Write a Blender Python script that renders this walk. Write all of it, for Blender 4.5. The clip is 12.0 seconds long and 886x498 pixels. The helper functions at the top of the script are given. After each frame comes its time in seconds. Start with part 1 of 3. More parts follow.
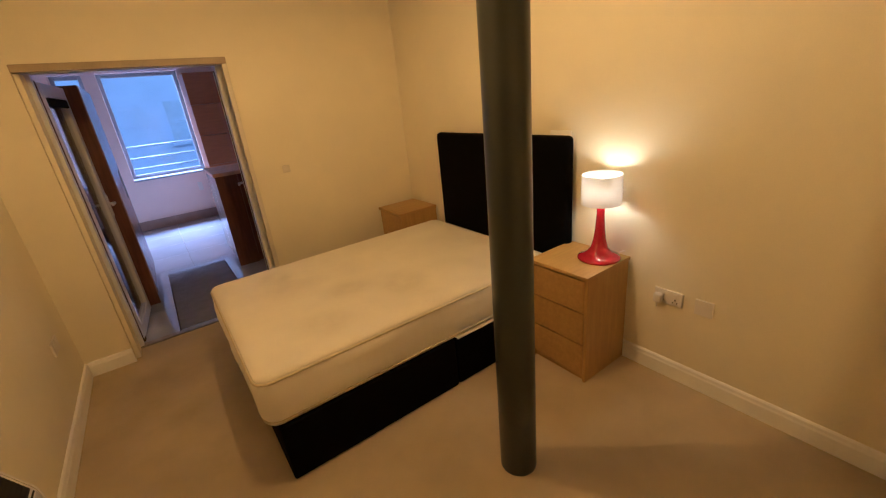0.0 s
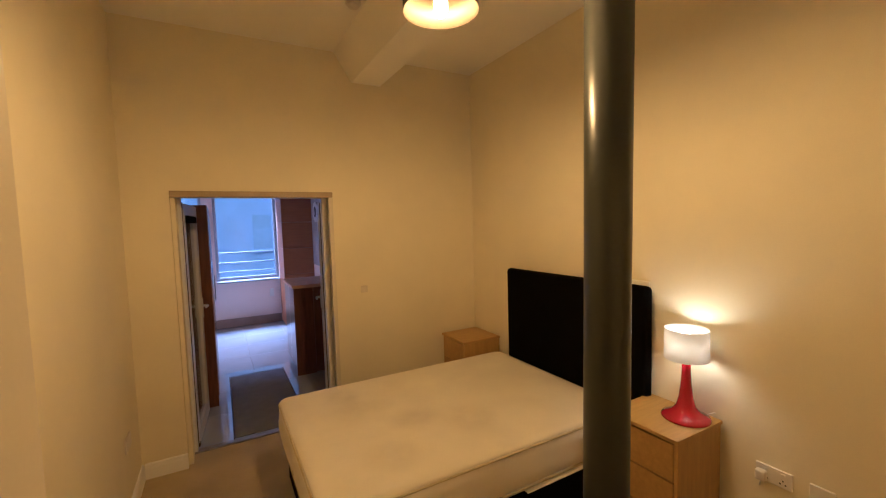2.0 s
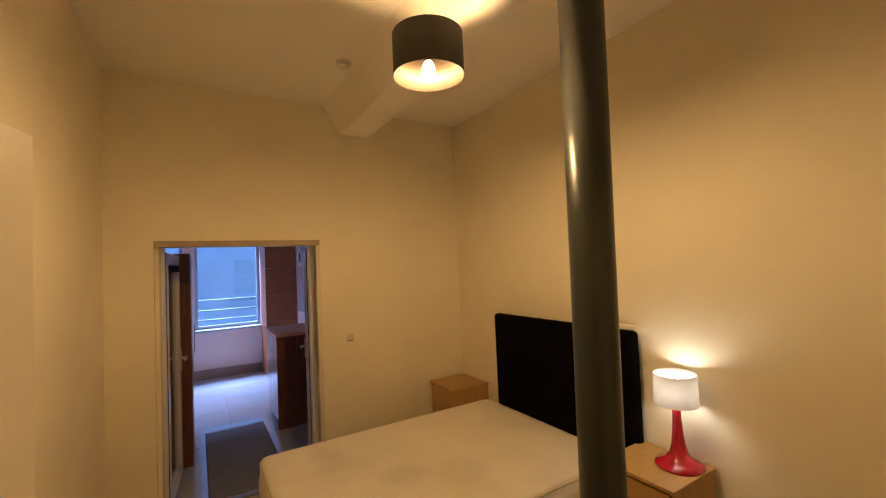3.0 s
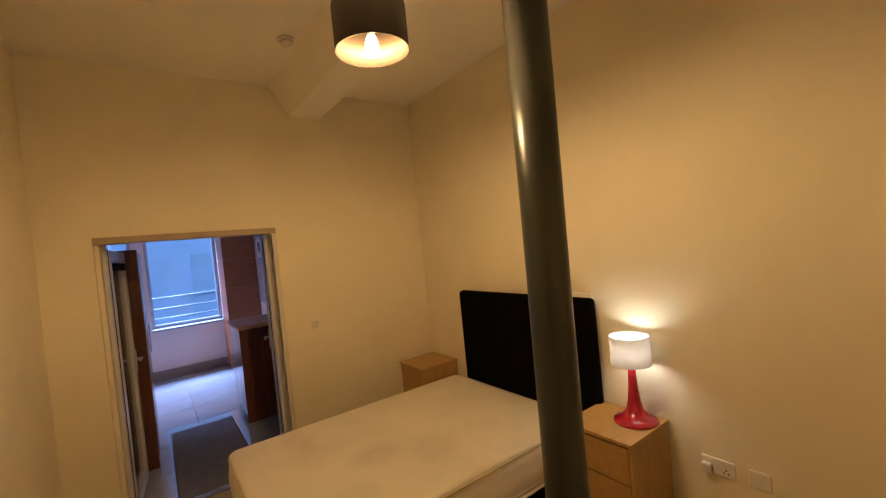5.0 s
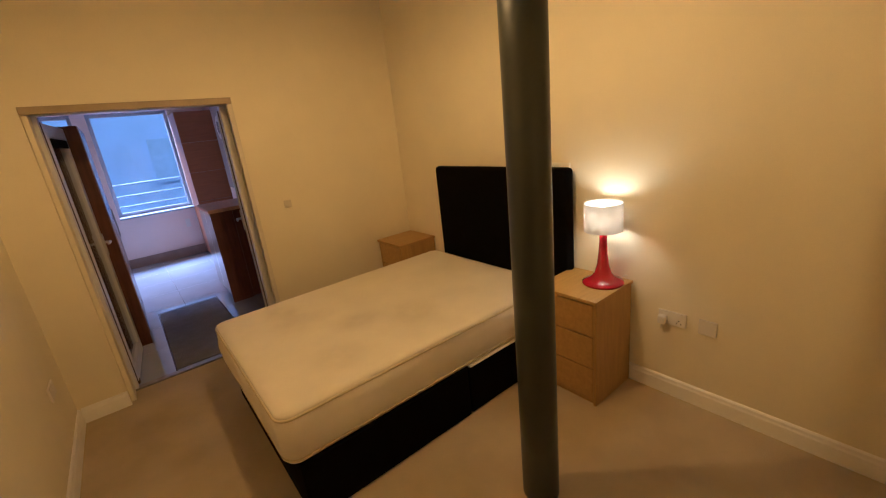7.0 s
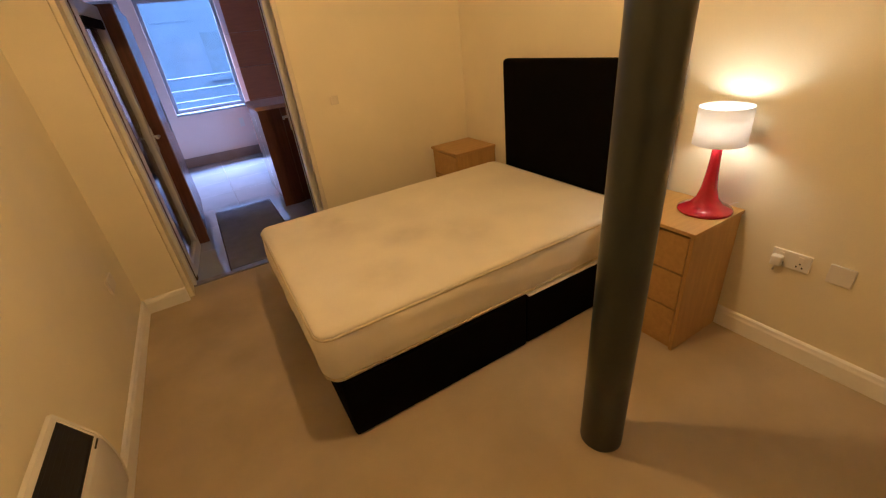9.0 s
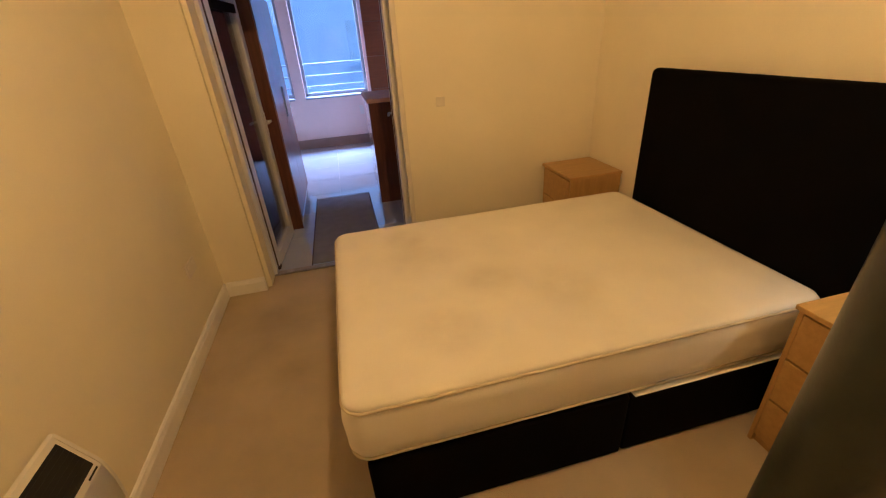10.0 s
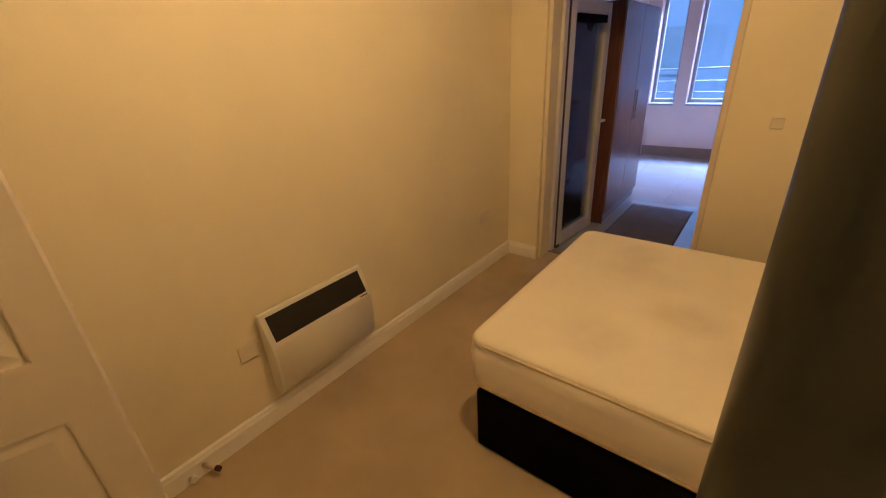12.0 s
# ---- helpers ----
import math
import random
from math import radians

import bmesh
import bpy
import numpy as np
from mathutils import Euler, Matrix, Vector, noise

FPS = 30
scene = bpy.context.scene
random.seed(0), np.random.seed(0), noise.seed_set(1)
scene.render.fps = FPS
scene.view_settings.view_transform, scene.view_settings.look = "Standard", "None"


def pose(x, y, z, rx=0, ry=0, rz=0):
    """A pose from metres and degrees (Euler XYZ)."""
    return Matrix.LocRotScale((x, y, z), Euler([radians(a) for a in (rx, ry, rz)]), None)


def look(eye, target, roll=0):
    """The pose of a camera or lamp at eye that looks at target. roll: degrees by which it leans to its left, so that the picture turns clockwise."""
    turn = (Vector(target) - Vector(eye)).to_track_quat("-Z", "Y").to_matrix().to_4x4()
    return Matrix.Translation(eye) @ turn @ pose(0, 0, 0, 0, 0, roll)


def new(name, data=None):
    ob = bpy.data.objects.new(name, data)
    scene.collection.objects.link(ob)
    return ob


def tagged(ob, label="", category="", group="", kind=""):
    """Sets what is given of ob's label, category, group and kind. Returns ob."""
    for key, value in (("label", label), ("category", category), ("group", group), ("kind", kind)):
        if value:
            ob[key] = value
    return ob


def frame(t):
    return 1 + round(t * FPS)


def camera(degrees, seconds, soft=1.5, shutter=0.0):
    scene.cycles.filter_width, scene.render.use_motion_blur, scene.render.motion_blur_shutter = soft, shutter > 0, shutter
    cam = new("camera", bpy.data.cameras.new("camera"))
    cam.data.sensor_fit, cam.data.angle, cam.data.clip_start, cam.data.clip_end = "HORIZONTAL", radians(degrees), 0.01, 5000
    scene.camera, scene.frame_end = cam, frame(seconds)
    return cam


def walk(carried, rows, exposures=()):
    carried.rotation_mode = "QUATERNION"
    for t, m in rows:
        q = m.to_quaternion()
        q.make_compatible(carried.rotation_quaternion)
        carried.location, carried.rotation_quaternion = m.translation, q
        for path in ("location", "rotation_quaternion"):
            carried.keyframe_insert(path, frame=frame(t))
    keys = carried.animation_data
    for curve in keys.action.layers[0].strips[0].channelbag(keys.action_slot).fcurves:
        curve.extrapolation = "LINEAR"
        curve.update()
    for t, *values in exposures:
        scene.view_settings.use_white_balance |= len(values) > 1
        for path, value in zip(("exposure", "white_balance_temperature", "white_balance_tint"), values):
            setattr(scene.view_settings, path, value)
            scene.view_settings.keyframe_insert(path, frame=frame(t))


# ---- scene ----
cam = camera(94.9, 12.0, soft=1.2)
PATH = [
    (0, (0.211, 0.142, 1.676), (1.254, 1.69, 0.958), -6.0),
    (0.5, (0.1, 0.234, 1.692), (1.201, 1.744, 0.979), -5.1),
    (1, (0.006, 0.227, 1.712), (1.002, 1.866, 1.143), -2.5),
    (1.5, (-0.032, 0.218, 1.768), (0.937, 1.931, 1.413), -1.5),
    (2, (-0.001, 0.184, 1.789), (0.964, 1.931, 1.655), -1.7),
    (2.5, (-0.035, 0.179, 1.817), (0.968, 1.909, 1.838), -2.1),
    (4.5, (-0.01, 0.139, 1.835), (1.129, 1.782, 1.909), -5.1),
    (5, (0.008, 0.152, 1.816), (1.177, 1.774, 1.779), -5.7),
    (5.5, (0.018, 0.168, 1.801), (1.204, 1.769, 1.631), -6.0),
    (6, (0.02, 0.175, 1.776), (1.21, 1.753, 1.471), -6.3),
    (6.5, (0.032, 0.184, 1.742), (1.212, 1.738, 1.301), -6.3),
    (7, (0.048, 0.195, 1.705), (1.203, 1.72, 1.121), -6.5),
    (9, (0.185, 0.472, 1.596), (1.012, 2.028, 0.649), -6.65),
    (9.5, (0.339, 0.680, 1.605), (0.965, 2.330, 0.663), -6.25),
    (10, (0.455, 0.880, 1.596), (0.832, 2.613, 0.671), -4.06),
    (10.5, (0.562, 0.984, 1.605), (0.421, 2.763, 0.702), -2.2),
    (11, (0.742, 0.946, 1.574), (0.116, 2.636, 0.707), -3.3),
    (11.5, (0.907, 0.828, 1.617), (-0.055, 2.357, 0.758), -4.1),
    (12, (1.109, 0.705, 1.612), (-0.041, 2.116, 0.781), -3.35),
]
EXPOSURES = [(0.0, -0.02, 4600, 10), (2.5, -0.24, 4600, 10), (4.5, -0.36, 4600, 10), (5.5, -0.30, 4600, 10), (7.0, -0.18, 4600, 10), (9.0, 0.04, 4600, 10), (10.0, 0.16, 4600, 10), (10.5, 0.08, 4600, 10), (11.5, -0.20, 4600, 10), (12.0, -0.04, 4600, 10)]
walk(cam, [(t, look(eye, target, roll)) for t, eye, target, roll in PATH], EXPOSURES)

# ---- world, light ----
world = bpy.data.worlds.new("world")
scene.world = world
world.use_nodes = True
wn = world.node_tree
sky = wn.nodes.new("ShaderNodeTexSky")
sky.sky_type, sky.sun_disc = "NISHITA", False
sky.sun_elevation, sky.sun_rotation = radians(38), radians(180)
wn.nodes["Background"].inputs[1].default_value = 0.15
wn.links.new(sky.outputs[0], wn.nodes["Background"].inputs[0])
sun = new("sun", bpy.data.lights.new("sun", "SUN"))
sun.data.energy, sun.data.angle, sun.data.color = 0.8, radians(12), (1.0, 0.97, 0.93)
sun.matrix_world = look((0, 0, 0), (0, math.cos(radians(38)), -math.sin(radians(38))))
BULB, TABLE_BULB = (1.0, 0.500, 0.130), (1.0, 0.765, 0.48)
PENDANT_POWER, TABLE_POWER, SKY_POWER = 1750.0, 80.0, 1700.0
skylight = new("window_skylight", bpy.data.lights.new("window_skylight", "AREA"))
skylight.data.shape, skylight.data.size, skylight.data.size_y = "RECTANGLE", 2.6, 1.6
skylight.data.energy, skylight.data.color = SKY_POWER, (0.70, 0.72, 1.0)
skylight.matrix_world = look((0.42, 10.4, 4.5), (0.35, 6.9, 0.3))


# ---- materials ----
def material(name, base, rough=0.6, metal=0.0, spread=0.06, scale=3.0, grain=120.0, bump=0.1, spec=0.5, stretch=(1, 1, 1), coat=0.0, dist=0.002, wave=0.0):
    """Paint-like surface: broad mottling and fine grain in colour, with fine relief."""
    m = bpy.data.materials.new(name)
    m.use_nodes = True
    nt = m.node_tree
    b = nt.nodes["Principled BSDF"]
    tc = nt.nodes.new("ShaderNodeTexCoord")
    mp = nt.nodes.new("ShaderNodeMapping")
    mp.inputs["Scale"].default_value = stretch
    nt.links.new(tc.outputs["Object"], mp.inputs[0])
    n1, n2 = nt.nodes.new("ShaderNodeTexNoise"), nt.nodes.new("ShaderNodeTexNoise")
    n1.inputs["Scale"].default_value, n1.inputs["Detail"].default_value = scale, 5
    n2.inputs["Scale"].default_value, n2.inputs["Detail"].default_value = grain, 3
    nt.links.new(mp.outputs[0], n1.inputs["Vector"])
    nt.links.new(mp.outputs[0], n2.inputs["Vector"])
    mix = nt.nodes.new("ShaderNodeMath")
    mix.operation = "MULTIPLY_ADD"
    mix.inputs[1].default_value = 0.35
    nt.links.new(n2.outputs[0], mix.inputs[0])
    nt.links.new(n1.outputs[0], mix.inputs[2])
    ramp = nt.nodes.new("ShaderNodeValToRGB")
    lo, hi = [max(0, c * (1 - spread)) for c in base], [min(1, c * (1 + spread)) for c in base]
    ramp.color_ramp.elements[0].position, ramp.color_ramp.elements[1].position = 0.45, 0.95
    ramp.color_ramp.elements[0].color, ramp.color_ramp.elements[1].color = (*lo, 1), (*hi, 1)
    nt.links.new(mix.outputs[0], ramp.inputs[0])
    nt.links.new(ramp.outputs[0], b.inputs["Base Color"])
    b.inputs["Roughness"].default_value, b.inputs["Metallic"].default_value = rough, metal
    b.inputs["Specular IOR Level"].default_value, b.inputs["Coat Weight"].default_value = spec, coat
    bp = nt.nodes.new("ShaderNodeBump")
    bp.inputs["Strength"].default_value, bp.inputs["Distance"].default_value = bump, dist
    nt.links.new(n2.outputs[0], bp.inputs["Height"])
    if wave:
        n3, b2 = nt.nodes.new("ShaderNodeTexNoise"), nt.nodes.new("ShaderNodeBump")
        n3.inputs["Scale"].default_value, n3.inputs["Detail"].default_value = 7, 4
        nt.links.new(mp.outputs[0], n3.inputs["Vector"])
        b2.inputs["Strength"].default_value, b2.inputs["Distance"].default_value = 0.6, wave
        nt.links.new(n3.outputs[0], b2.inputs["Height"])
        nt.links.new(b2.outputs[0], bp.inputs["Normal"])
    nt.links.new(bp.outputs[0], b.inputs["Normal"])
    return m


def glow(name, colour, strength):
    m = bpy.data.materials.new(name)
    m.use_nodes = True
    b = m.node_tree.nodes["Principled BSDF"]
    b.inputs["Base Color"].default_value = (*colour, 1)
    b.inputs["Emission Color"].default_value = (*colour, 1)
    b.inputs["Emission Strength"].default_value = strength
    return m


def glass(name, tint=(1, 1, 1), rough=0.0):
    m = bpy.data.materials.new(name)
    m.use_nodes = True
    nt = m.node_tree
    out = nt.nodes["Material Output"]
    tr, gl, mix, fr = [nt.nodes.new("ShaderNode" + k) for k in ("BsdfTransparent", "BsdfGlossy", "MixShader", "Fresnel")]
    tr.inputs[0].default_value = (*tint, 1)
    gl.inputs["Roughness"].default_value = rough
    fr.inputs[0].default_value = 1.5
    nt.links.new(fr.outputs[0], mix.inputs[0])
    nt.links.new(tr.outputs[0], mix.inputs[1])
    nt.links.new(gl.outputs[0], mix.inputs[2])
    nt.links.new(mix.outputs[0], out.inputs[0])
    return m


def lampshade_cloth(name, colour, through_light):
    m = bpy.data.materials.new(name)
    m.use_nodes = True
    nt = m.node_tree
    out = nt.nodes["Material Output"]
    d, t, mix = [nt.nodes.new("ShaderNode" + k) for k in ("BsdfDiffuse", "BsdfTranslucent", "MixShader")]
    wv = nt.nodes.new("ShaderNodeTexNoise")
    wv.inputs["Scale"].default_value = 60
    ramp = nt.nodes.new("ShaderNodeValToRGB")
    ramp.color_ramp.elements[0].color = (*[c * 0.93 for c in colour], 1)
    ramp.color_ramp.elements[1].color = (*colour, 1)
    nt.links.new(wv.outputs[0], ramp.inputs[0])
    for s in (d, t):
        nt.links.new(ramp.outputs[0], s.inputs[0])
    mix.inputs[0].default_value = through_light
    nt.links.new(d.outputs[0], mix.inputs[1])
    nt.links.new(t.outputs[0], mix.inputs[2])
    nt.links.new(mix.outputs[0], out.inputs[0])
    return m


CREAM = material("cream_wall_paint", (0.85, 0.78, 0.56), 0.75, spread=0.05, scale=1.6, grain=220, bump=0.12, wave=0.006)
CEIL = material("ceiling_paint", (0.95, 0.92, 0.82), 0.85, spread=0.03, scale=1.2, grain=160, bump=0.1, wave=0.006)
TRIM = material("white_gloss_trim", (0.92, 0.90, 0.84), 0.4, spread=0.04, scale=5, grain=60, bump=0.05)
FRAME_CREAM = material("door_lining_paint", (0.72, 0.66, 0.52), 0.5, spread=0.05, scale=6, grain=80, bump=0.05)
CARPET = material("beige_carpet", (0.59, 0.48, 0.29), 0.95, spread=0.13, scale=2.6, grain=420, bump=0.8, spec=0.1, dist=0.006)
BLACK_CLOTH = material("black_cloth", (0.003, 0.0027, 0.0026), 0.95, spread=0.3, scale=8, grain=500, bump=0.25, spec=0.06)
CREAM_CLOTH = material("mattress_cloth", (0.91, 0.85, 0.70), 0.85, spread=0.05, scale=3.2, grain=300, bump=0.35, spec=0.2, dist=0.004)
PIPING = material("mattress_piping", (0.70, 0.60, 0.38), 0.8, spread=0.1, scale=20, grain=300, bump=0.3)
OAK = material("oak_veneer", (0.47, 0.285, 0.055), 0.42, spread=0.12, scale=5, grain=55, bump=0.06, stretch=(1, 9, 9))
OAK_SIDE = material("oak_veneer_side", (0.47, 0.285, 0.055), 0.42, spread=0.12, scale=5, grain=55, bump=0.06, stretch=(9, 9, 1))
RED = material("red_gloss_lacquer", (0.42, 0.008, 0.018), 0.12, spread=0.05, scale=6, grain=40, bump=0.01, coat=0.6)
COLUMN = material("dark_grey_green_paint", (0.035, 0.040, 0.033), 0.32, spread=0.12, scale=5, grain=70, bump=0.12, wave=0.004)
HEATER = material("cream_enamel", (0.78, 0.75, 0.66), 0.35, spread=0.03, scale=5, grain=200, bump=0.02)
GRILLE = material("black_grille", (0.010, 0.009, 0.010), 0.5, spread=0.2, scale=10, grain=200, bump=0.1)
PLASTIC = material("white_plastic", (0.80, 0.76, 0.68), 0.35, spread=0.02, scale=8, grain=200, bump=0.01)
UPVC = material("white_upvc", (0.72, 0.71, 0.68), 0.3, spread=0.03, scale=5, grain=100, bump=0.02)
WALNUT = material("dark_walnut_veneer", (0.15, 0.052, 0.026), 0.32, spread=0.35, scale=4, grain=40, bump=0.04, stretch=(10, 10, 1))
# base lifted well above the carcass walnut for the window's reflection on the doors
WALNUT_SHEEN = material("walnut_front_with_sheen", (0.36, 0.20, 0.15), 0.27, spread=0.10, scale=4, grain=40, bump=0.006, stretch=(10, 10, 1), spec=0.9)
WALNUT_WIDE = material("reddish_walnut_panel", (0.36, 0.12, 0.04), 0.4, spread=0.14, scale=4, grain=40, bump=0.04, stretch=(1, 1, 10))
WORKTOP = material("pale_worktop", (0.62, 0.35, 0.21), 0.5, spread=0.15, scale=20, grain=120, bump=0.03)
STEEL = material("brushed_steel", (0.62, 0.62, 0.62), 0.28, metal=1.0, spread=0.05, scale=10, grain=200, bump=0.03)
DARK_STEEL = material("threshold_metal", (0.33, 0.30, 0.26), 0.4, metal=0.8, spread=0.2, scale=20, grain=200, bump=0.1)
# pale tile with some of the window's blue light put into the base
TILE = material("blue_lit_floor_tile", (0.50, 0.53, 0.57), 0.05, spread=0.05, scale=4, grain=60, bump=0.01, spec=0.9, coat=1.0)
GROUT = material("grey_grout", (0.40, 0.39, 0.38), 0.9, spread=0.1, scale=30, grain=200, bump=0.3)
GREY_MAT = material("grey_doormat", (0.27, 0.265, 0.285), 0.95, spread=0.10, scale=8, grain=350, bump=0.9, spec=0.1, dist=0.006)
# pinkish base carries warm indoor light that no kitchen lamp gives
KITCHEN_WALL = material("warm_lit_kitchen_paint", (0.88, 0.72, 0.63), 0.7, spread=0.04, scale=2, grain=200, bump=0.1)
SHADE_BLACK = material("black_shade_cloth", (0.034, 0.026, 0.015), 0.7, spread=0.2, scale=10, grain=400, bump=0.2)
# gold lining painted near black so the bulb beside it doesn't blow it out
SHADE_GOLD = material("darkened_gold_lining", (0.022, 0.0155, 0.0075), 0.6, spread=0.05, scale=10, grain=100, bump=0.02)
SHADE_WHITE = lampshade_cloth("white_shade_cloth", (0.86, 0.84, 0.80), 0.34)
DOOR_PAINT = material("white_door_paint", (0.80, 0.74, 0.62), 0.45, spread=0.03, scale=4, grain=150, bump=0.06)
COPPER = material("capped_pipe", (0.70, 0.62, 0.50), 0.35, metal=0.3, spread=0.1, scale=30, grain=200, bump=0.05)
RUBBER = material("brown_rubber", (0.05, 0.018, 0.010), 0.6, spread=0.2, scale=30, grain=200, bump=0.1)
# blue of the daylight mixed into the facade stone and its window glass
FACADE = material("blue_cast_stone_facade", (0.38, 0.53, 0.77), 0.9, spread=0.12, scale=0.8, grain=12, bump=0.3)
FACADE_DARK = material("blue_cast_window_glass", (0.29, 0.42, 0.60), 0.4, spread=0.2, scale=1, grain=8, bump=0.02)
ASPHALT = material("asphalt", (0.05, 0.05, 0.05), 0.9, spread=0.2, scale=1, grain=40, bump=0.3)
# shade and daylight blue put into the rail's white, as window_skylight overlights it
RAIL = material("dimmed_white_rail", (0.20, 0.25, 0.32), 0.4, spread=0.05, scale=10, grain=100, bump=0.05)
# white paint with shade put into it, against the glare of window_skylight
WINDOW_DIMMED = material("dimmed_white_window_paint", (0.38, 0.40, 0.44), 0.45, spread=0.06, scale=8, grain=90, bump=0.05)
HEAD_TRIM = material("beige_head_trim", (0.40, 0.32, 0.20), 0.5, spread=0.1, scale=6, grain=80, bump=0.05)
WHITE_GLOSS = material("white_gloss_front", (0.76, 0.74, 0.72), 0.15, spread=0.03, scale=4, grain=60, bump=0.01, coat=0.5)
TAN_SKIRT = material("tan_skirting", (0.36, 0.27, 0.21), 0.5, spread=0.1, scale=6, grain=80, bump=0.05)
GLASS = glass("clear_glass", (0.96, 0.98, 1.0))
DOOR_GLASS = glass("door_glass", (0.80, 0.82, 0.85))
BULB_GLOW = glow("warm_bulb", BULB, PENDANT_POWER)
TABLE_GLOW = glow("warm_table_bulb", TABLE_BULB, TABLE_POWER)


def stain(m, spots, colour, strength):
    """Soft-edged uneven stains: spots of (x, y, radius) on a surface seen from above."""
    nt = m.node_tree
    b = nt.nodes["Principled BSDF"]
    base = b.inputs["Base Color"].links[0].from_socket
    tc, ns = nt.nodes.new("ShaderNodeTexCoord"), nt.nodes.new("ShaderNodeTexNoise")
    ns.inputs["Scale"].default_value, ns.inputs["Detail"].default_value = 9, 6
    nt.links.new(tc.outputs["Object"], ns.inputs["Vector"])
    for x, y, r in spots:
        d, rg, mul, mx = [nt.nodes.new("ShaderNode" + k) for k in ("VectorMath", "MapRange", "Math", "MixRGB")]
        flat = nt.nodes.new("ShaderNodeVectorMath")
        flat.operation = "MULTIPLY"
        flat.inputs[1].default_value = (1, 1, 0)
        nt.links.new(tc.outputs["Object"], flat.inputs[0])
        d.operation = "DISTANCE"
        d.inputs[1].default_value = (x, y, 0)
        nt.links.new(flat.outputs[0], d.inputs[0])
        rg.inputs["From Min"].default_value, rg.inputs["From Max"].default_value = r, r * 0.15
        rg.interpolation_type = "SMOOTHSTEP"
        nt.links.new(d.outputs["Value"], rg.inputs["Value"])
        mul.operation = "MULTIPLY"
        nt.links.new(rg.outputs[0], mul.inputs[0])
        nt.links.new(ns.outputs[0], mul.inputs[1])
        sc = nt.nodes.new("ShaderNodeMath")
        sc.operation = "MULTIPLY"
        sc.inputs[1].default_value = strength
        nt.links.new(mul.outputs[0], sc.inputs[0])
        mx.inputs[2].default_value = (*colour, 1)
        nt.links.new(sc.outputs[0], mx.inputs[0])
        nt.links.new(base, mx.inputs[1])
        base = mx.outputs[0]
    nt.links.new(base, b.inputs["Base Color"])


stain(CREAM_CLOTH, [(0.74, 2.74, 0.30), (0.72, 2.10, 0.20), (1.29, 2.25, 0.24), (1.0, 2.42, 0.22), (0.69, 2.97, 0.16)], (0.42, 0.36, 0.27), 0.36)
stain(CARPET, [(-0.25, 3.30, 0.22), (-0.05, 2.75, 0.16), (0.10, 1.35, 0.30), (1.75, 0.85, 0.35)], (0.24, 0.17, 0.09), 0.28)


# ---- builders ----
def part(name, bm, mat, parent=None, label=""):
    """Links a bmesh as one mesh object, under its parent where there is one."""
    me = bpy.data.meshes.new(name)
    bm.to_mesh(me)
    bm.free()
    for mt in mat if isinstance(mat, (list, tuple)) else (mat,):
        me.materials.append(mt)
    ob = new(name, me)
    if parent:
        ob.parent = parent
    return tagged(ob, label)


def empty(name, label, category, group="", m=None):
    ob = new(name)
    ob.empty_display_size = 0.05
    if m:
        ob.matrix_world = m
    return tagged(ob, label, category, group)


def add_box(bm, x0, x1, y0, y1, z0, z1):
    v = [bm.verts.new((x, y, z)) for x in (x0, x1) for y in (y0, y1) for z in (z0, z1)]
    for q in ((0, 1, 3, 2), (4, 6, 7, 5), (0, 4, 5, 1), (2, 3, 7, 6), (0, 2, 6, 4), (1, 5, 7, 3)):
        bm.faces.new([v[i] for i in q])
    return v


def box(x0, x1, y0, y1, z0, z1, r=0.0, seg=2):
    bm = bmesh.new()
    add_box(bm, x0, x1, y0, y1, z0, z1)
    if r:
        bmesh.ops.bevel(bm, geom=bm.edges[:], offset=r, segments=seg, affect="EDGES", profile=0.5)
        if seg > 2:
            for f in bm.faces:
                f.smooth = True
    return bm


def boxes(*spans):
    bm = bmesh.new()
    for s in spans:
        add_box(bm, *s)
    return bm


def lathe(profile, n=48, cx=0, cy=0):
    """Turns a profile of (radius, height) about the upright through (cx, cy)."""
    bm = bmesh.new()
    rings = []
    for r, z in profile:
        rings.append([bm.verts.new((cx + r * math.cos(2 * math.pi * i / n), cy + r * math.sin(2 * math.pi * i / n), z)) for i in range(n)])
    for a, b in zip(rings, rings[1:]):
        for i in range(n):
            bm.faces.new((a[i], a[(i + 1) % n], b[(i + 1) % n], b[i])).smooth = True
    return bm


def tube(a, b, r, n=14):
    a, b = Vector(a), Vector(b)
    bm = bmesh.new()
    bmesh.ops.create_cone(bm, cap_ends=True, segments=n, radius1=r, radius2=r, depth=(b - a).length,
                          matrix=Matrix.Translation((a + b) / 2) @ (b - a).to_track_quat("Z", "Y").to_matrix().to_4x4())
    for f in bm.faces:
        f.smooth = len(f.verts) == 4
    return bm


def prism(outline, axis, lo, hi):
    """Pushes an outline of (u, v) along an axis. axis 'y': (x, z) outline; 'x': (y, z)."""
    bm = bmesh.new()
    put = (lambda u, v, w: (u, w, v)) if axis == "y" else (lambda u, v, w: (w, u, v))
    a = [bm.verts.new(put(u, v, lo)) for u, v in outline]
    b = [bm.verts.new(put(u, v, hi)) for u, v in outline]
    n = len(outline)
    for i in range(n):
        bm.faces.new((a[i], a[(i + 1) % n], b[(i + 1) % n], b[i]))
    bm.faces.new(a[::-1])
    bm.faces.new(b)
    bmesh.ops.recalc_face_normals(bm, faces=bm.faces[:])
    return bm


def structure(name, bm, mat, label, category):
    return tagged(part(name, bm, mat), label, category, kind="structure")


# ---- plan ----
XL, XR = -0.572, 2.31         # bedroom side walls
YN, YF = 0.03, 3.715          # near and far walls
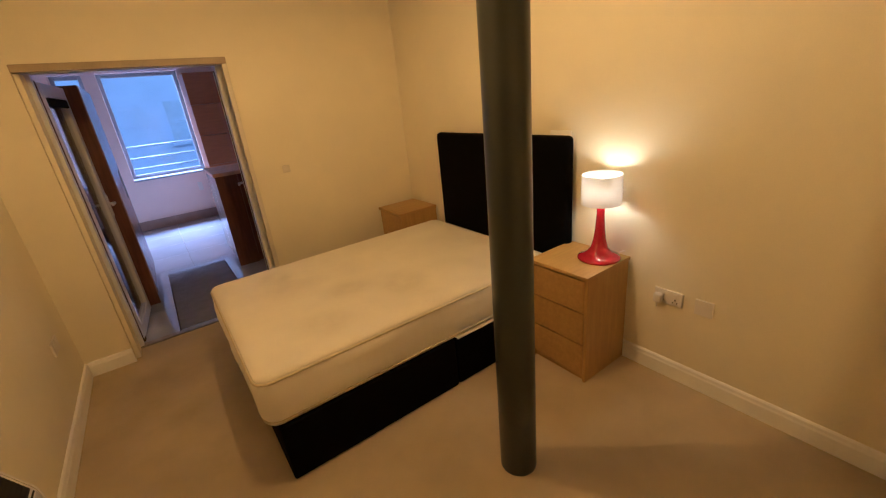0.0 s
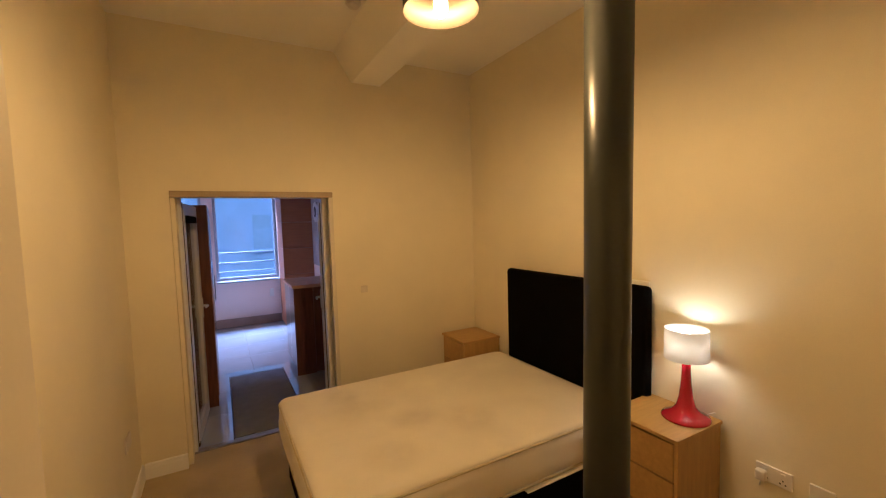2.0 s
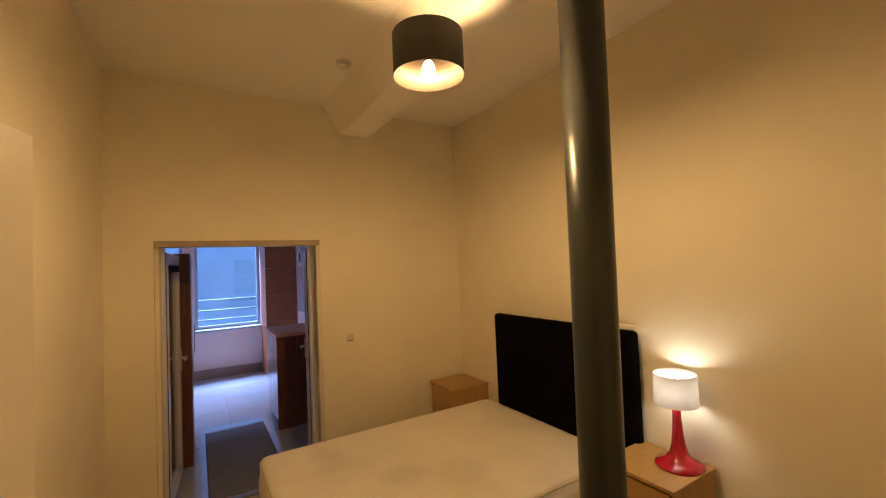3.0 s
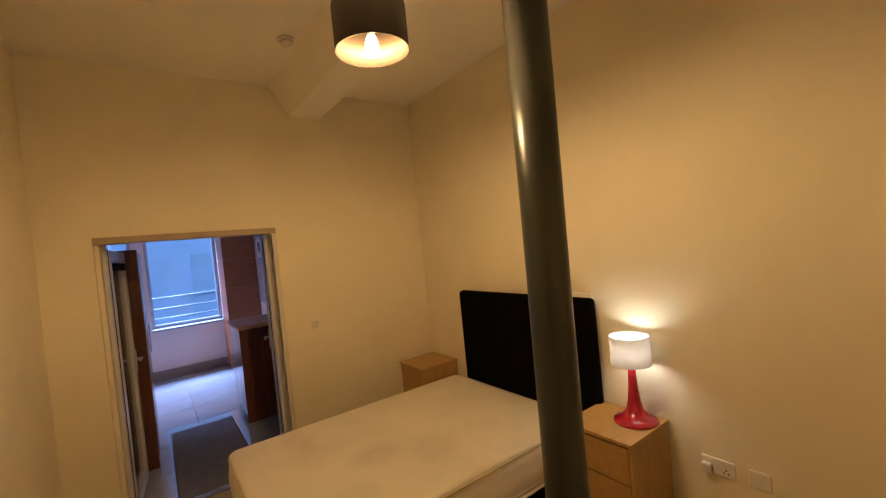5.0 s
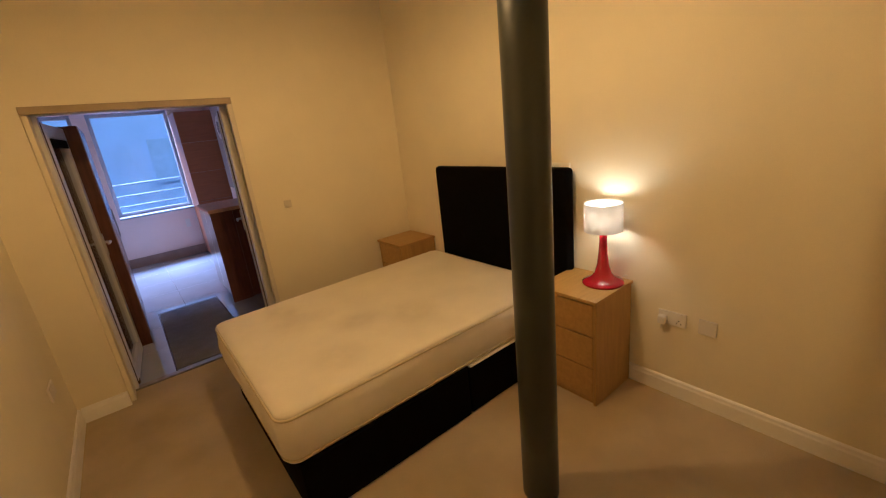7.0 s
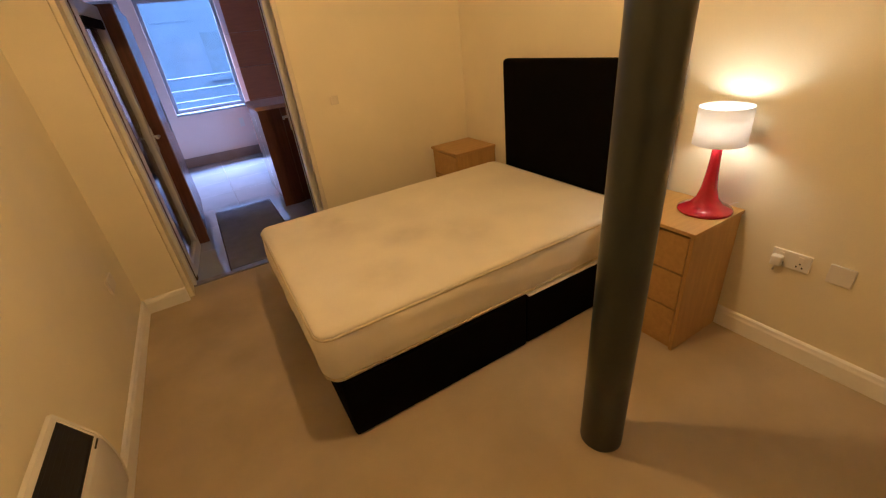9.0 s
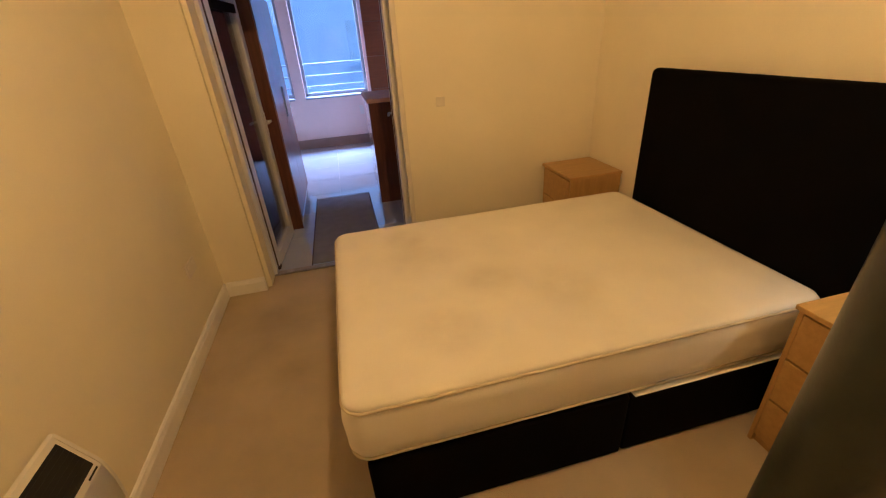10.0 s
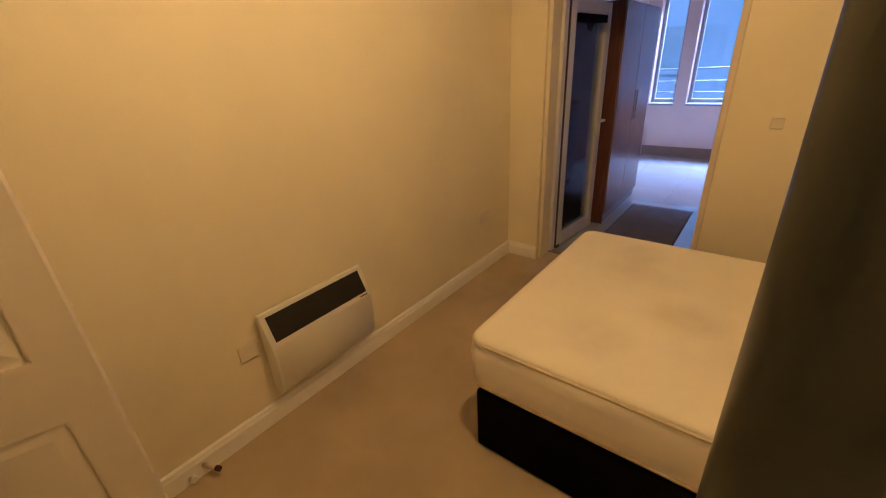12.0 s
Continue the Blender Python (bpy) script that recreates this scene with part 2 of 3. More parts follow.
YK, YW = 3.93, 8.40           # kitchen side of the far wall, kitchen window wall
H, HK = 3.25, 2.62            # ceilings
OX0, OX1, OH = -0.29, 0.88, 2.07   # opening to the kitchen
KX0, KX1 = -0.80, 1.50        # kitchen side walls
DX0, DX1, DH = -0.44, 0.36, 2.02   # entry door opening
T = 0.15

structure("floor", box(XL - T, XR + T, YN - T, 3.915, -0.12, 0.0), CARPET, "worn beige short-pile carpet floor of the bedroom", "floor")
structure("wall_west", box(XL - T, XL, YN - T, YF, 0, H), CREAM, "plain cream painted bedroom wall with a heater", "wall")
structure("wall_east", box(XR, XR + T, YN - T, YF, 0, H), CREAM, "plain cream painted wall behind the bed head", "wall")
structure("wall_north", boxes((XL - T, OX0, YF, YK, 0, H), (OX1, XR + T, YF, YK, 0, H), (OX0, OX1, YF, YK, OH, H)), CREAM, "cream painted wall with the opening to the kitchen", "wall")
structure("wall_south", boxes((XL, DX0, YN - T, YN, 0, H), (DX1, XR, YN - T, YN, 0, H), (DX0, DX1, YN - T, YN, DH, H)), CREAM, "cream painted wall with the entry doorway", "wall")
structure("ceiling", box(XL - T, XR + T, YN - T, YK, H, H + 0.15), CEIL, "pale painted bedroom ceiling", "ceiling")
structure("ceiling_beam", prism([(0.93, H + 0.02), (1.09, 3.015), (1.35, 3.015), (1.51, H + 0.02)], "y", YN, YF), CEIL, "boxed-in ceiling beam with sloping plaster sides", "beam")
# hall behind the doorway
structure("hall_floor", box(-1.0, 1.2, -1.6, YN - T, -0.12, 0.0), CARPET, "beige carpet floor of the hall", "floor")
structure("hall_wall", boxes((-1.1, -1.0, -1.6, YN - T, 0, 2.5), (1.2, 1.3, -1.6, YN - T, 0, 2.5), (-1.1, 1.3, -1.7, -1.6, 0, 2.5)), CREAM, "plain cream painted hall walls", "wall")
structure("hall_ceiling", box(-1.1, 1.3, -1.7, YN - T, 2.5, 2.6), CEIL, "plain pale hall ceiling", "ceiling")
# kitchen shell
structure("kitchen_subfloor", box(KX0 - T, KX1 + T, 3.915, YW + 0.3, -0.12, -0.006), GROUT, "grey grout bed under the kitchen tiles", "floor")
structure("kitchen_wall_west", box(KX0 - T, KX0, YK, YW + 0.3, 0, HK), KITCHEN_WALL, "pale painted kitchen wall", "wall")
structure("kitchen_wall_east", box(KX1, KX1 + T, YK, YW + 0.3, 0, HK), KITCHEN_WALL, "pale painted kitchen wall with a clock", "wall")
WZ0, WZ1 = 0.80, 2.42
structure("kitchen_wall_north", boxes((KX0, -0.60, YW, YW + 0.3, 0, HK), (-0.23, -0.06, YW, YW + 0.3, WZ0, WZ1), (0.99, KX1, YW, YW + 0.3, 0, HK),
          (-0.60, 0.99, YW, YW + 0.3, 0, WZ0), (-0.60, 0.99, YW, YW + 0.3, WZ1, HK)), KITCHEN_WALL, "pale kitchen wall with two windows and a pier", "wall")
structure("kitchen_ceiling", box(KX0 - T, KX1 + T, YK, YW + 0.3, HK, HK + 0.1), KITCHEN_WALL, "plain white kitchen ceiling, warm light in its paint colour", "ceiling")


def skirting(name, outline, axis, lo, hi):
    structure(name, prism(outline, axis, lo, hi), TRIM, "off-white painted skirting board with a moulded top", "baseboard")


def skirt_profile(at, way):
    return [(at, 0.0), (at + way * 0.018, 0.0), (at + way * 0.018, 0.080), (at + way * 0.014, 0.090), (at + way * 0.012, 0.105), (at + way * 0.005, 0.112), (at, 0.112)]


skirting("baseboard_west", skirt_profile(XL, 1), "y", YN, YF)
skirting("baseboard_east", skirt_profile(XR, -1), "y", YN, YF)
skirting("baseboard_north_left", skirt_profile(YF, -1), "x", XL + 0.018, OX0)
skirting("baseboard_north_right", skirt_profile(YF, -1), "x", OX1, XR - 0.018)
skirting("baseboard_south", skirt_profile(YN, 1), "x", DX1 + 0.07, XR - 0.018)
structure("kitchen_baseboard", box(-0.60, 0.98, YW - 0.02, YW, 0.0, 0.15, 0.004), TAN_SKIRT, "brown skirting under the kitchen window", "baseboard")

# ---- opening to the kitchen ----
lining = tagged(empty("door_frame", "cream painted lining and white plastic frame of the kitchen opening", "door frame"), kind="structure")
part("head_trim", box(OX0, OX1, YF - 0.006, YF + 0.03, OH - 0.045, OH - 0.001, 0.003), HEAD_TRIM, lining)
part("jamb", box(OX1 - 0.035, OX1 - 0.001, YF - 0.006, YF + 0.03, 0, OH - 0.046, 0.003), FRAME_CREAM, lining)
part("jamb", box(OX0 + 0.001, OX0 + 0.03, YF + 0.03, YK - 0.03, 0, OH - 0.046, 0.003), CREAM, lining)
part("outer_frame_jamb", box(OX0 + 0.001, OX0 + 0.055, YK - 0.03, YK + 0.04, 0, 2.03, 0.006), UPVC, lining, "white plastic door frame")
part("outer_frame_jamb", box(OX1 - 0.055, OX1 - 0.001, YK - 0.03, YK + 0.04, 0, 2.03, 0.006), UPVC, lining, "white plastic door frame")
part("outer_frame_head", box(OX0 + 0.001, OX1 - 0.001, YK - 0.03, YK + 0.04, 2.031, OH - 0.001, 0.004), UPVC, lining, "white plastic door frame")
part("gasket", box(0.82, 0.876, 3.9705, 3.973, 0.02, 2.0), RUBBER, lining, "dark rubber door seal")
part("gasket", box(-0.289, -0.231, 3.9705, 3.997, 0.02, 2.0, 0.002), RUBBER, lining, "dark rubber door seal")
structure("threshold", box(OX0, OX1, 3.895, 3.955, -0.004, 0.014, 0.005), DARK_STEEL, "worn metal threshold strip between carpet and tiles", "threshold")

# glazed door and its narrower side leaf, both open into the kitchen
def glazed_leaf(label, hinge, tip, side, blind):
    """A glazed leaf from its hinge to its tip; side: the way of the face that looks at the passage."""
    hinge, tip = Vector(hinge), Vector(tip)
    turn = math.degrees(math.atan2((tip - hinge).y, (tip - hinge).x))
    leaf_ob = tagged(empty("glazed_door", label, "door", m=pose(hinge.x, hinge.y, 0.012, 0, 0, turn)), kind="structure")
    long = (tip - hinge).length

    def across(x0, x1, d0, d1, z0, z1, bevel=0.0):
        lo, hi = sorted((side * d0, side * d1))
        return box(x0, x1, lo, hi, z0, z1, bevel)

    for x0, x1 in ((0, 0.085), (long - 0.085, long)):
        part("stile", across(x0, x1, -0.03, 0.03, 0, 1.985, 0.006), UPVC, leaf_ob)
    part("bottom_rail", across(0.085, long - 0.085, -0.03, 0.03, 0, 0.10, 0.006), UPVC, leaf_ob)
    part("top_rail", across(0.085, long - 0.085, -0.03, 0.03, 1.90, 1.985, 0.006), UPVC, leaf_ob)
    pane = part("pane", across(0.08, long - 0.08, -0.006, 0.006, 0.095, 1.905), DOOR_GLASS, leaf_ob, "clear glass pane")
    pane.visible_shadow = False
    for x0, x1, z0, z1 in ((0.0855, 0.0945, 0.101, 1.899), (long - 0.0945, long - 0.0855, 0.101, 1.899), (0.095, long - 0.095, 0.101, 0.110), (0.095, long - 0.095, 1.890, 1.899)):
        part("bead", across(x0, x1, 0.0065, 0.022, z0, z1), UPVC, leaf_ob)
    if blind:
        part("blind_cassette", across(0.096, long - 0.096, 0.0225, 0.040, 1.83, 1.889, 0.004), BLACK_CLOTH, leaf_ob, "black roller blind cassette")
    plate_ob = part("handle_plate", across(long - 0.06, long - 0.025, 0.0301, 0.040, 0.93, 1.12, 0.004), UPVC, leaf_ob, "white plastic handle plate")
    part("lever", across(long - 0.15, long - 0.03, 0.065, 0.085, 1.035, 1.055, 0.006), UPVC, plate_ob)
    part("lever_neck", across(long - 0.055, long - 0.035, 0.038, 0.072, 1.035, 1.055, 0.004), UPVC, plate_ob)
    part("shoe", across(0.0, 0.05, -0.032, 0.032, -0.008, 0.02), RUBBER, leaf_ob, "dark rubber corner shoe")


glazed_leaf("open white plastic glazed door folded back beside the walnut cupboard", (-0.258, 4.0, 0), (-0.196, 4.713, 0), -1, True)
glazed_leaf("narrow white plastic glazed side leaf folded back towards the base cabinet", (0.850, 4.006, 0), (0.930, 4.455, 0), 1, False)

# ---- entry door leaf, ajar beside the west wall ----
W = 0.762
leaf = tagged(empty("entry_door", "open off-white moulded six-panel entry door", "door", m=pose(-0.425, 0.07, 0.008, 0, 0, 73.3)), kind="structure")
bm = bmesh.new()
cols = [(0.0, 0.108), (0.108, 0.336), (0.336, 0.426), (0.426, 0.654), (0.654, W)]
rows = [(0.0, 0.20), (0.20, 0.78), (0.78, 0.98), (0.98, 1.575), (1.575, 1.675), (1.675, 1.87), (1.87, 1.981)]
for i, (a, b) in enumerate(cols):
    for j, (c, d) in enumerate(rows):
        if not (i % 2 and j % 2):
            add_box(bm, a, b, -0.018, 0.018, c, d)
bmesh.ops.remove_doubles(bm, verts=bm.verts[:], dist=1e-5)
part("stiles_and_rails", bm, DOOR_PAINT, leaf)
for i in (1, 3):
    for j in (1, 3, 5):
        (a, b), (c, d) = cols[i], rows[j]
        bm = bmesh.new()
        add_box(bm, a, b, -0.007, 0.007, c, d)
        for s in (-1, 1):
            q = [(a + 0.004, c + 0.004, 0.006), (b - 0.004, c + 0.004, 0.006), (b - 0.004, d - 0.004, 0.006), (a + 0.004, d - 0.004, 0.006)]
            e = [(a + 0.045, c + 0.045, 0.015), (b - 0.045, c + 0.045, 0.015), (b - 0.045, d - 0.045, 0.015), (a + 0.045, d - 0.045, 0.015)]
            o = [bm.verts.new((x, s * y, z)) for x, z, y in q]
            n = [bm.verts.new((x, s * y, z)) for x, z, y in e]
            for k in range(4):
                bm.faces.new((o[k], o[(k + 1) % 4], n[(k + 1) % 4], n[k]))
            bm.faces.new(n)
        bmesh.ops.recalc_face_normals(bm, faces=bm.faces[:])
        part("panel", bm, DOOR_PAINT, leaf)
entry = tagged(empty("entry_door_frame", "off-white painted entry door lining", "door frame"), kind="structure")
part("jamb", box(DX0 + 0.001, DX0 + 0.012, YN - T, YN, 0, DH - 0.012), DOOR_PAINT, entry)
part("jamb", box(DX1 - 0.03, DX1 - 0.001, YN - T, YN, 0, DH - 0.03), DOOR_PAINT, entry)
part("head", box(DX0 + 0.001, DX1 - 0.001, YN - T, YN, DH - 0.029, DH - 0.001), DOOR_PAINT, entry)
part("architrave", box(DX1 - 0.02, DX1 + 0.065, YN, YN + 0.018, 0, DH + 0.06, 0.005), DOOR_PAINT, entry)

# ---- column ----
col = empty("column", "round cast-iron column painted dark grey-green", "column")
part("shaft", lathe([(0.0, 0.0), (0.0835, 0.0), (0.0828, 0.5), (0.0806, 1.5), (0.0808, 3.03), (0.0, 3.031)], 64, 0.0, 0.0), COLUMN, col).matrix_world = pose(1.227, 1.195, 0, 1.0, -0.55, 0)

# ---- bed ----
BX0, BX1, BY0, BY1 = 0.345, 2.215, 1.808, 3.170
bed = empty("divan_bed", "black fabric divan bed base with tall upholstered headboard", "bed")
part("base_section", box(BX0, 1.355, BY0, BY1, 0.003, 0.328, 0.014, 4), BLACK_CLOTH, bed)
part("base_section", box(1.36, BX1, BY0 + 0.004, BY1 - 0.004, 0.004, 0.322, 0.014, 4), BLACK_CLOTH, bed)
part("base_top_cloth", box(1.37, BX1 - 0.005, BY0 - 0.003, BY1 - 0.01, 0.321, 0.330, 0.004, 3), CREAM_CLOTH, bed, "pale cloth top of the base")
for x in (1.31, 2.12):
    for y in (BY0 + 0.06, BY1 - 0.06):
        part("castor", tube((x, y - 0.014, 0.024), (x, y + 0.014, 0.024), 0.024, 20), GRILLE, bed)
hbm = box(2.22, 2.293, 1.706, 3.06, 0.06, 1.362, 0.03, 5)
part("headboard", hbm, BLACK_CLOTH, bed, "tall black padded headboard")
part("headboard_back", box(2.2935, 2.3075, 1.738, 1.90, 0.06, 1.386, 0.006, 3), TRIM, bed, "pale headboard backing")

MX0, MX1, MY0, MY1, MZ0, MZ1 = 0.297, 2.215, 1.814, 3.188, 0.330, 0.592


def soft_mattress():
    """Rings of points round the mattress, from its underside over the sides to the crown, pushed in and out a little."""
    c = Vector(((MX0 + MX1) / 2, (MY0 + MY1) / 2, 0))
    rings = [(-0.06, MZ0), (-0.012, MZ0 + 0.002), (-0.004, MZ0 + 0.014), (-0.008, MZ0 + 0.024), (0.001, MZ0 + 0.045), (0.005, MZ0 + 0.09), (0.006, MZ0 + 0.13),
             (0.005, MZ0 + 0.17), (0.001, MZ1 - 0.04), (-0.008, MZ1 - 0.028), (-0.005, MZ1 - 0.018), (-0.014, MZ1 - 0.006), (-0.04, MZ1 + 0.001), (-0.075, MZ1 + 0.002)]
    bm = bmesh.new()
    loops = []
    for g, z in rings:
        loop = []
        for p in outline_loop(g, z):
            v = Vector(p)
            if MZ0 + 0.03 < z < MZ1 - 0.03:
                out = Vector((v.x - c.x, v.y - c.y, 0)).normalized()
                v += out * (0.010 * noise.noise(Vector((v.x * 3.5, v.y * 3.5, z * 9))) + 0.005 * noise.noise(Vector((v.x * 11, v.y * 11, z * 16))))
            loop.append(v)
        loops.append(loop)
    rim = loops[-1]
    for k in range(1, 15):
        f = 1 - k / 14.5
        loops.append([Vector((c.x + (p.x - c.x) * f, c.y + (p.y - c.y) * f, p.z)) for p in rim])
    for loop in loops[len(rings):]:
        for v in loop:
            dip = 0.016 * math.exp(-((v.x - 1.25) ** 2 / 0.35 + (v.y - 2.5) ** 2 / 0.16))
            v.z += 0.007 * noise.noise(Vector((v.x * 2.1, v.y * 2.3, 0.3))) + 0.002 * noise.noise(Vector((v.x * 9, v.y * 9, 1.3))) - dip
    made = [[bm.verts.new(v) for v in loop] for loop in loops]
    n = len(made[0])
    for a, b in zip(made, made[1:]):
        for i in range(n):
            bm.faces.new((a[i], a[(i + 1) % n], b[(i + 1) % n], b[i]))
    bm.faces.new(made[0][::-1])
    bm.faces.new(made[-1])
    for f in bm.faces:
        f.smooth = True
    return bm


def outline_loop(grow, z, r=0.075, n=8):
    """Points round the mattress's outline, with rounded corners."""
    corners = ((MX1 - r, MY1 - r, 0), (MX0 + r, MY1 - r, 90), (MX0 + r, MY0 + r, 180), (MX1 - r, MY0 + r, 270))
    pts = []
    for k, (cx, cy, a0) in enumerate(corners):
        arc = [(cx + (r + grow) * math.cos(radians(a0 + 90 * i / n)), cy + (r + grow) * math.sin(radians(a0 + 90 * i / n)), z) for i in range(n + 1)]
        pts += arc
        nx_, ny_, b0 = corners[(k + 1) % 4]
        e = (nx_ + (r + grow) * math.cos(radians(b0)), ny_ + (r + grow) * math.sin(radians(b0)), z)
        m = 36 if k % 2 == 0 else 24
        pts += [tuple(arc[-1][d] + (e[d] - arc[-1][d]) * i / m for d in range(3)) for i in range(1, m)]
    return pts


def cord(name, pts, r, mat, parent, label=""):
    """A thin cord laid along a closed line."""
    bm = bmesh.new()
    rings, n = [], 6
    for i, p in enumerate(pts):
        t = (Vector(pts[(i + 1) % len(pts)]) - Vector(pts[i - 1])).normalized()
        side = t.cross(Vector((0, 0, 1)))
        rings.append([bm.verts.new(Vector(p) + r * (math.cos(2 * math.pi * k / n) * side + math.sin(2 * math.pi * k / n) * Vector((0, 0, 1)))) for k in range(n)])
    for i, a in enumerate(rings):
        b = rings[(i + 1) % len(rings)]
        for k in range(n):
            bm.faces.new((a[k], b[k], b[(k + 1) % n], a[(k + 1) % n])).smooth = True
    return part(name, bm, mat, parent, label)


mattress = empty("mattress", "bare off-white double mattress with faint stains", "mattress")
part("body", soft_mattress(), CREAM_CLOTH, mattress)
cord("piping", outline_loop(-0.004, MZ1 - 0.026), 0.0065, PIPING, mattress, "yellowed piped seam")
cord("piping", outline_loop(-0.004, MZ0 + 0.022), 0.006, PIPING, mattress, "yellowed piped seam")


# ---- bedside drawers ----
def bedside(y0, y1, group):
    x0, x1, h = 1.905, 2.297, 0.687
    c = empty("bedside_drawers", "oak veneer bedside chest with three drawers", "chest of drawers", group)
    part("top", box(x0 - 0.012, x1, y0 - 0.008, y1 + 0.008, h - 0.02, h, 0.003), OAK, c)
    for a, b in ((y0, y0 + 0.018), (y1 - 0.018, y1)):
        part("side_panel", box(x0 + 0.002, x1 - 0.003, a, b, 0, h - 0.0205, 0.002), OAK_SIDE, c)
    part("back_panel", box(x1 - 0.012, x1 - 0.004, y0 + 0.0185, y1 - 0.0185, 0.03, h - 0.021), OAK_SIDE, c)
    part("plinth", box(x0 + 0.02, x0 + 0.035, y0 + 0.0185, y1 - 0.0185, 0, 0.045), OAK, c)
    z = 0.048
    for k in range(3):
        top = z + 0.1985
        d = part("drawer", box(x0 - 0.001, x0 + 0.017, y0 + 0.0205, y1 - 0.0205, z, top - 0.002, 0.003), OAK, c)
        part("drawer_box", box(x0 + 0.018, x1 - 0.03, y0 + 0.03, y1 - 0.03, z + 0.01, top - 0.06), OAK_SIDE, d)
        z = top + 0.007
    return c


bedside(1.322, 1.722, "bedside drawers")
bedside(3.280, 3.680, "bedside drawers")

# ---- table lamp ----
lx, ly, lz = 2.170, 1.437, 0.687
lamp = empty("table_lamp", "lit table lamp, red trumpet base and white drum shade", "lamp")
part("base", lathe([(0.0, lz), (0.118, lz), (0.121, lz + 0.006), (0.116, lz + 0.014), (0.095, lz + 0.024), (0.068, lz + 0.040), (0.047, lz + 0.068), (0.035, lz + 0.115),
                    (0.027, lz + 0.185), (0.022, lz + 0.26), (0.020, lz + 0.340), (0.0, lz + 0.341)], 56, lx, ly), RED, lamp, "glossy red trumpet base")
part("bulb_holder", lathe([(0.0, lz + 0.339), (0.016, lz + 0.339), (0.016, lz + 0.3550), (0.0, lz + 0.3555)], 20, lx, ly), PLASTIC, lamp)
sh0, sh1 = lz + 0.328, lz + 0.491
part("shade", lathe([(0.108, sh0), (0.106, sh1), (0.1045, sh1), (0.1065, sh0), (0.108, sh0)], 56, lx, ly), SHADE_WHITE, lamp, "white cloth drum shade")
part("bulb", lathe([(0.0, lz + 0.356), (0.014, lz + 0.357), (0.018, lz + 0.375), (0.027, lz + 0.405), (0.030, lz + 0.430), (0.027, lz + 0.452), (0.016, lz + 0.466), (0.0, lz + 0.471)], 24, lx, ly), TABLE_GLOW, lamp, "lit warm bulb")

flex = [(lx + 0.10, ly - 0.05, lz + 0.006), (lx + 0.13, ly - 0.075, lz + 0.022), (lx + 0.155, ly - 0.085, lz + 0.012), (lx + 0.167, ly - 0.085, lz - 0.02), (lx + 0.168, ly - 0.08, lz - 0.25)]
fb = bmesh.new()
for p, q in zip(flex, flex[1:]):
    seg = tube(p, q, 0.0028, 8)
    tmp = bpy.data.meshes.new("flex_piece")
    seg.to_mesh(tmp)
    seg.free()
    fb.from_mesh(tmp)
    bpy.data.meshes.remove(tmp)
part("flex", fb, PLASTIC, lamp, "thin white flex")

# ---- pendant ----
px, py, pz = 0.802, 1.598, 2.598
pend = empty("pendant_lamp", "lit ceiling pendant with black drum shade and darkened gold lining", "lamp")
part("ceiling_rose", lathe([(0.0, H), (0.05, H), (0.048, H - 0.012), (0.03, H - 0.028), (0.0, H - 0.03)], 32, px, py), PLASTIC, pend)
part("cord", tube((px, py, pz + 0.13), (px, py, H - 0.028), 0.004, 10), PLASTIC, pend)
shd = part("shade", lathe([(0.146, pz), (0.146, pz + 0.172), (0.1445, pz + 0.172), (0.1445, pz), (0.146, pz)], 64, px, py), SHADE_BLACK, pend, "black cloth drum shade")
part("lining", lathe([(0.144, pz + 0.002), (0.144, pz + 0.170), (0.143, pz + 0.170), (0.143, pz + 0.002), (0.144, pz + 0.002)], 64, px, py), SHADE_GOLD, shd, "gold shade lining, darkened in colour against the bulb's glare")
for k in range(3):
    a = 2 * math.pi * k / 3 + 0.4
    part("shade_spoke", tube((px + 0.018 * math.cos(a), py + 0.018 * math.sin(a), pz + 0.150), (px + 0.143 * math.cos(a), py + 0.143 * math.sin(a), pz + 0.165), 0.0022, 6), STEEL, shd)
part("bulb_holder", lathe([(0.0, pz + 0.0605), (0.0135, pz + 0.0605), (0.0150, pz + 0.085), (0.0150, pz + 0.150), (0.008, pz + 0.160), (0.0, pz + 0.160)], 24, px, py), GRILLE, pend, "dark bulb holder")
part("bulb", lathe([(0.0, pz - 0.022), (0.013, pz - 0.019), (0.022, pz - 0.008), (0.026, pz + 0.012), (0.025, pz + 0.032), (0.018, pz + 0.052), (0.013, pz + 0.060), (0.0, pz + 0.061)], 28, px, py), BULB_GLOW, pend, "lit warm bulb")
det = empty("smoke_detector", "small white smoke detector on the ceiling", "smoke detector")
part("base", lathe([(0.0, H), (0.052, H), (0.052, H - 0.014), (0.0, H - 0.015)], 32, 0.868, 2.88), PLASTIC, det)
part("sensor", lathe([(0.0, H - 0.014), (0.040, H - 0.014), (0.034, H - 0.036), (0.0, H - 0.040)], 32, 0.868, 2.88), PLASTIC, det)

# ---- panel heater ----
HY0, HY1 = 1.37, 1.975
heater = empty("panel_heater", "cream wall-mounted electric panel heater with black grille", "heater")
prof = [(-0.546, 0.196), (-0.512, 0.186), (-0.492, 0.196), (-0.476, 0.222), (-0.466, 0.258), (-0.460, 0.300), (-0.457, 0.345), (-0.456, 0.390), (-0.458, 0.430), (-0.463, 0.466), (-0.470, 0.486), (-0.526, 0.606), (-0.532, 0.620), (-0.546, 0.622)]
bm = prism(prof, "y", HY0 + 0.012, HY1 - 0.012)
for f in bm.faces:
    f.smooth = len(f.verts) == 4 and f.calc_center_median().z < 0.46
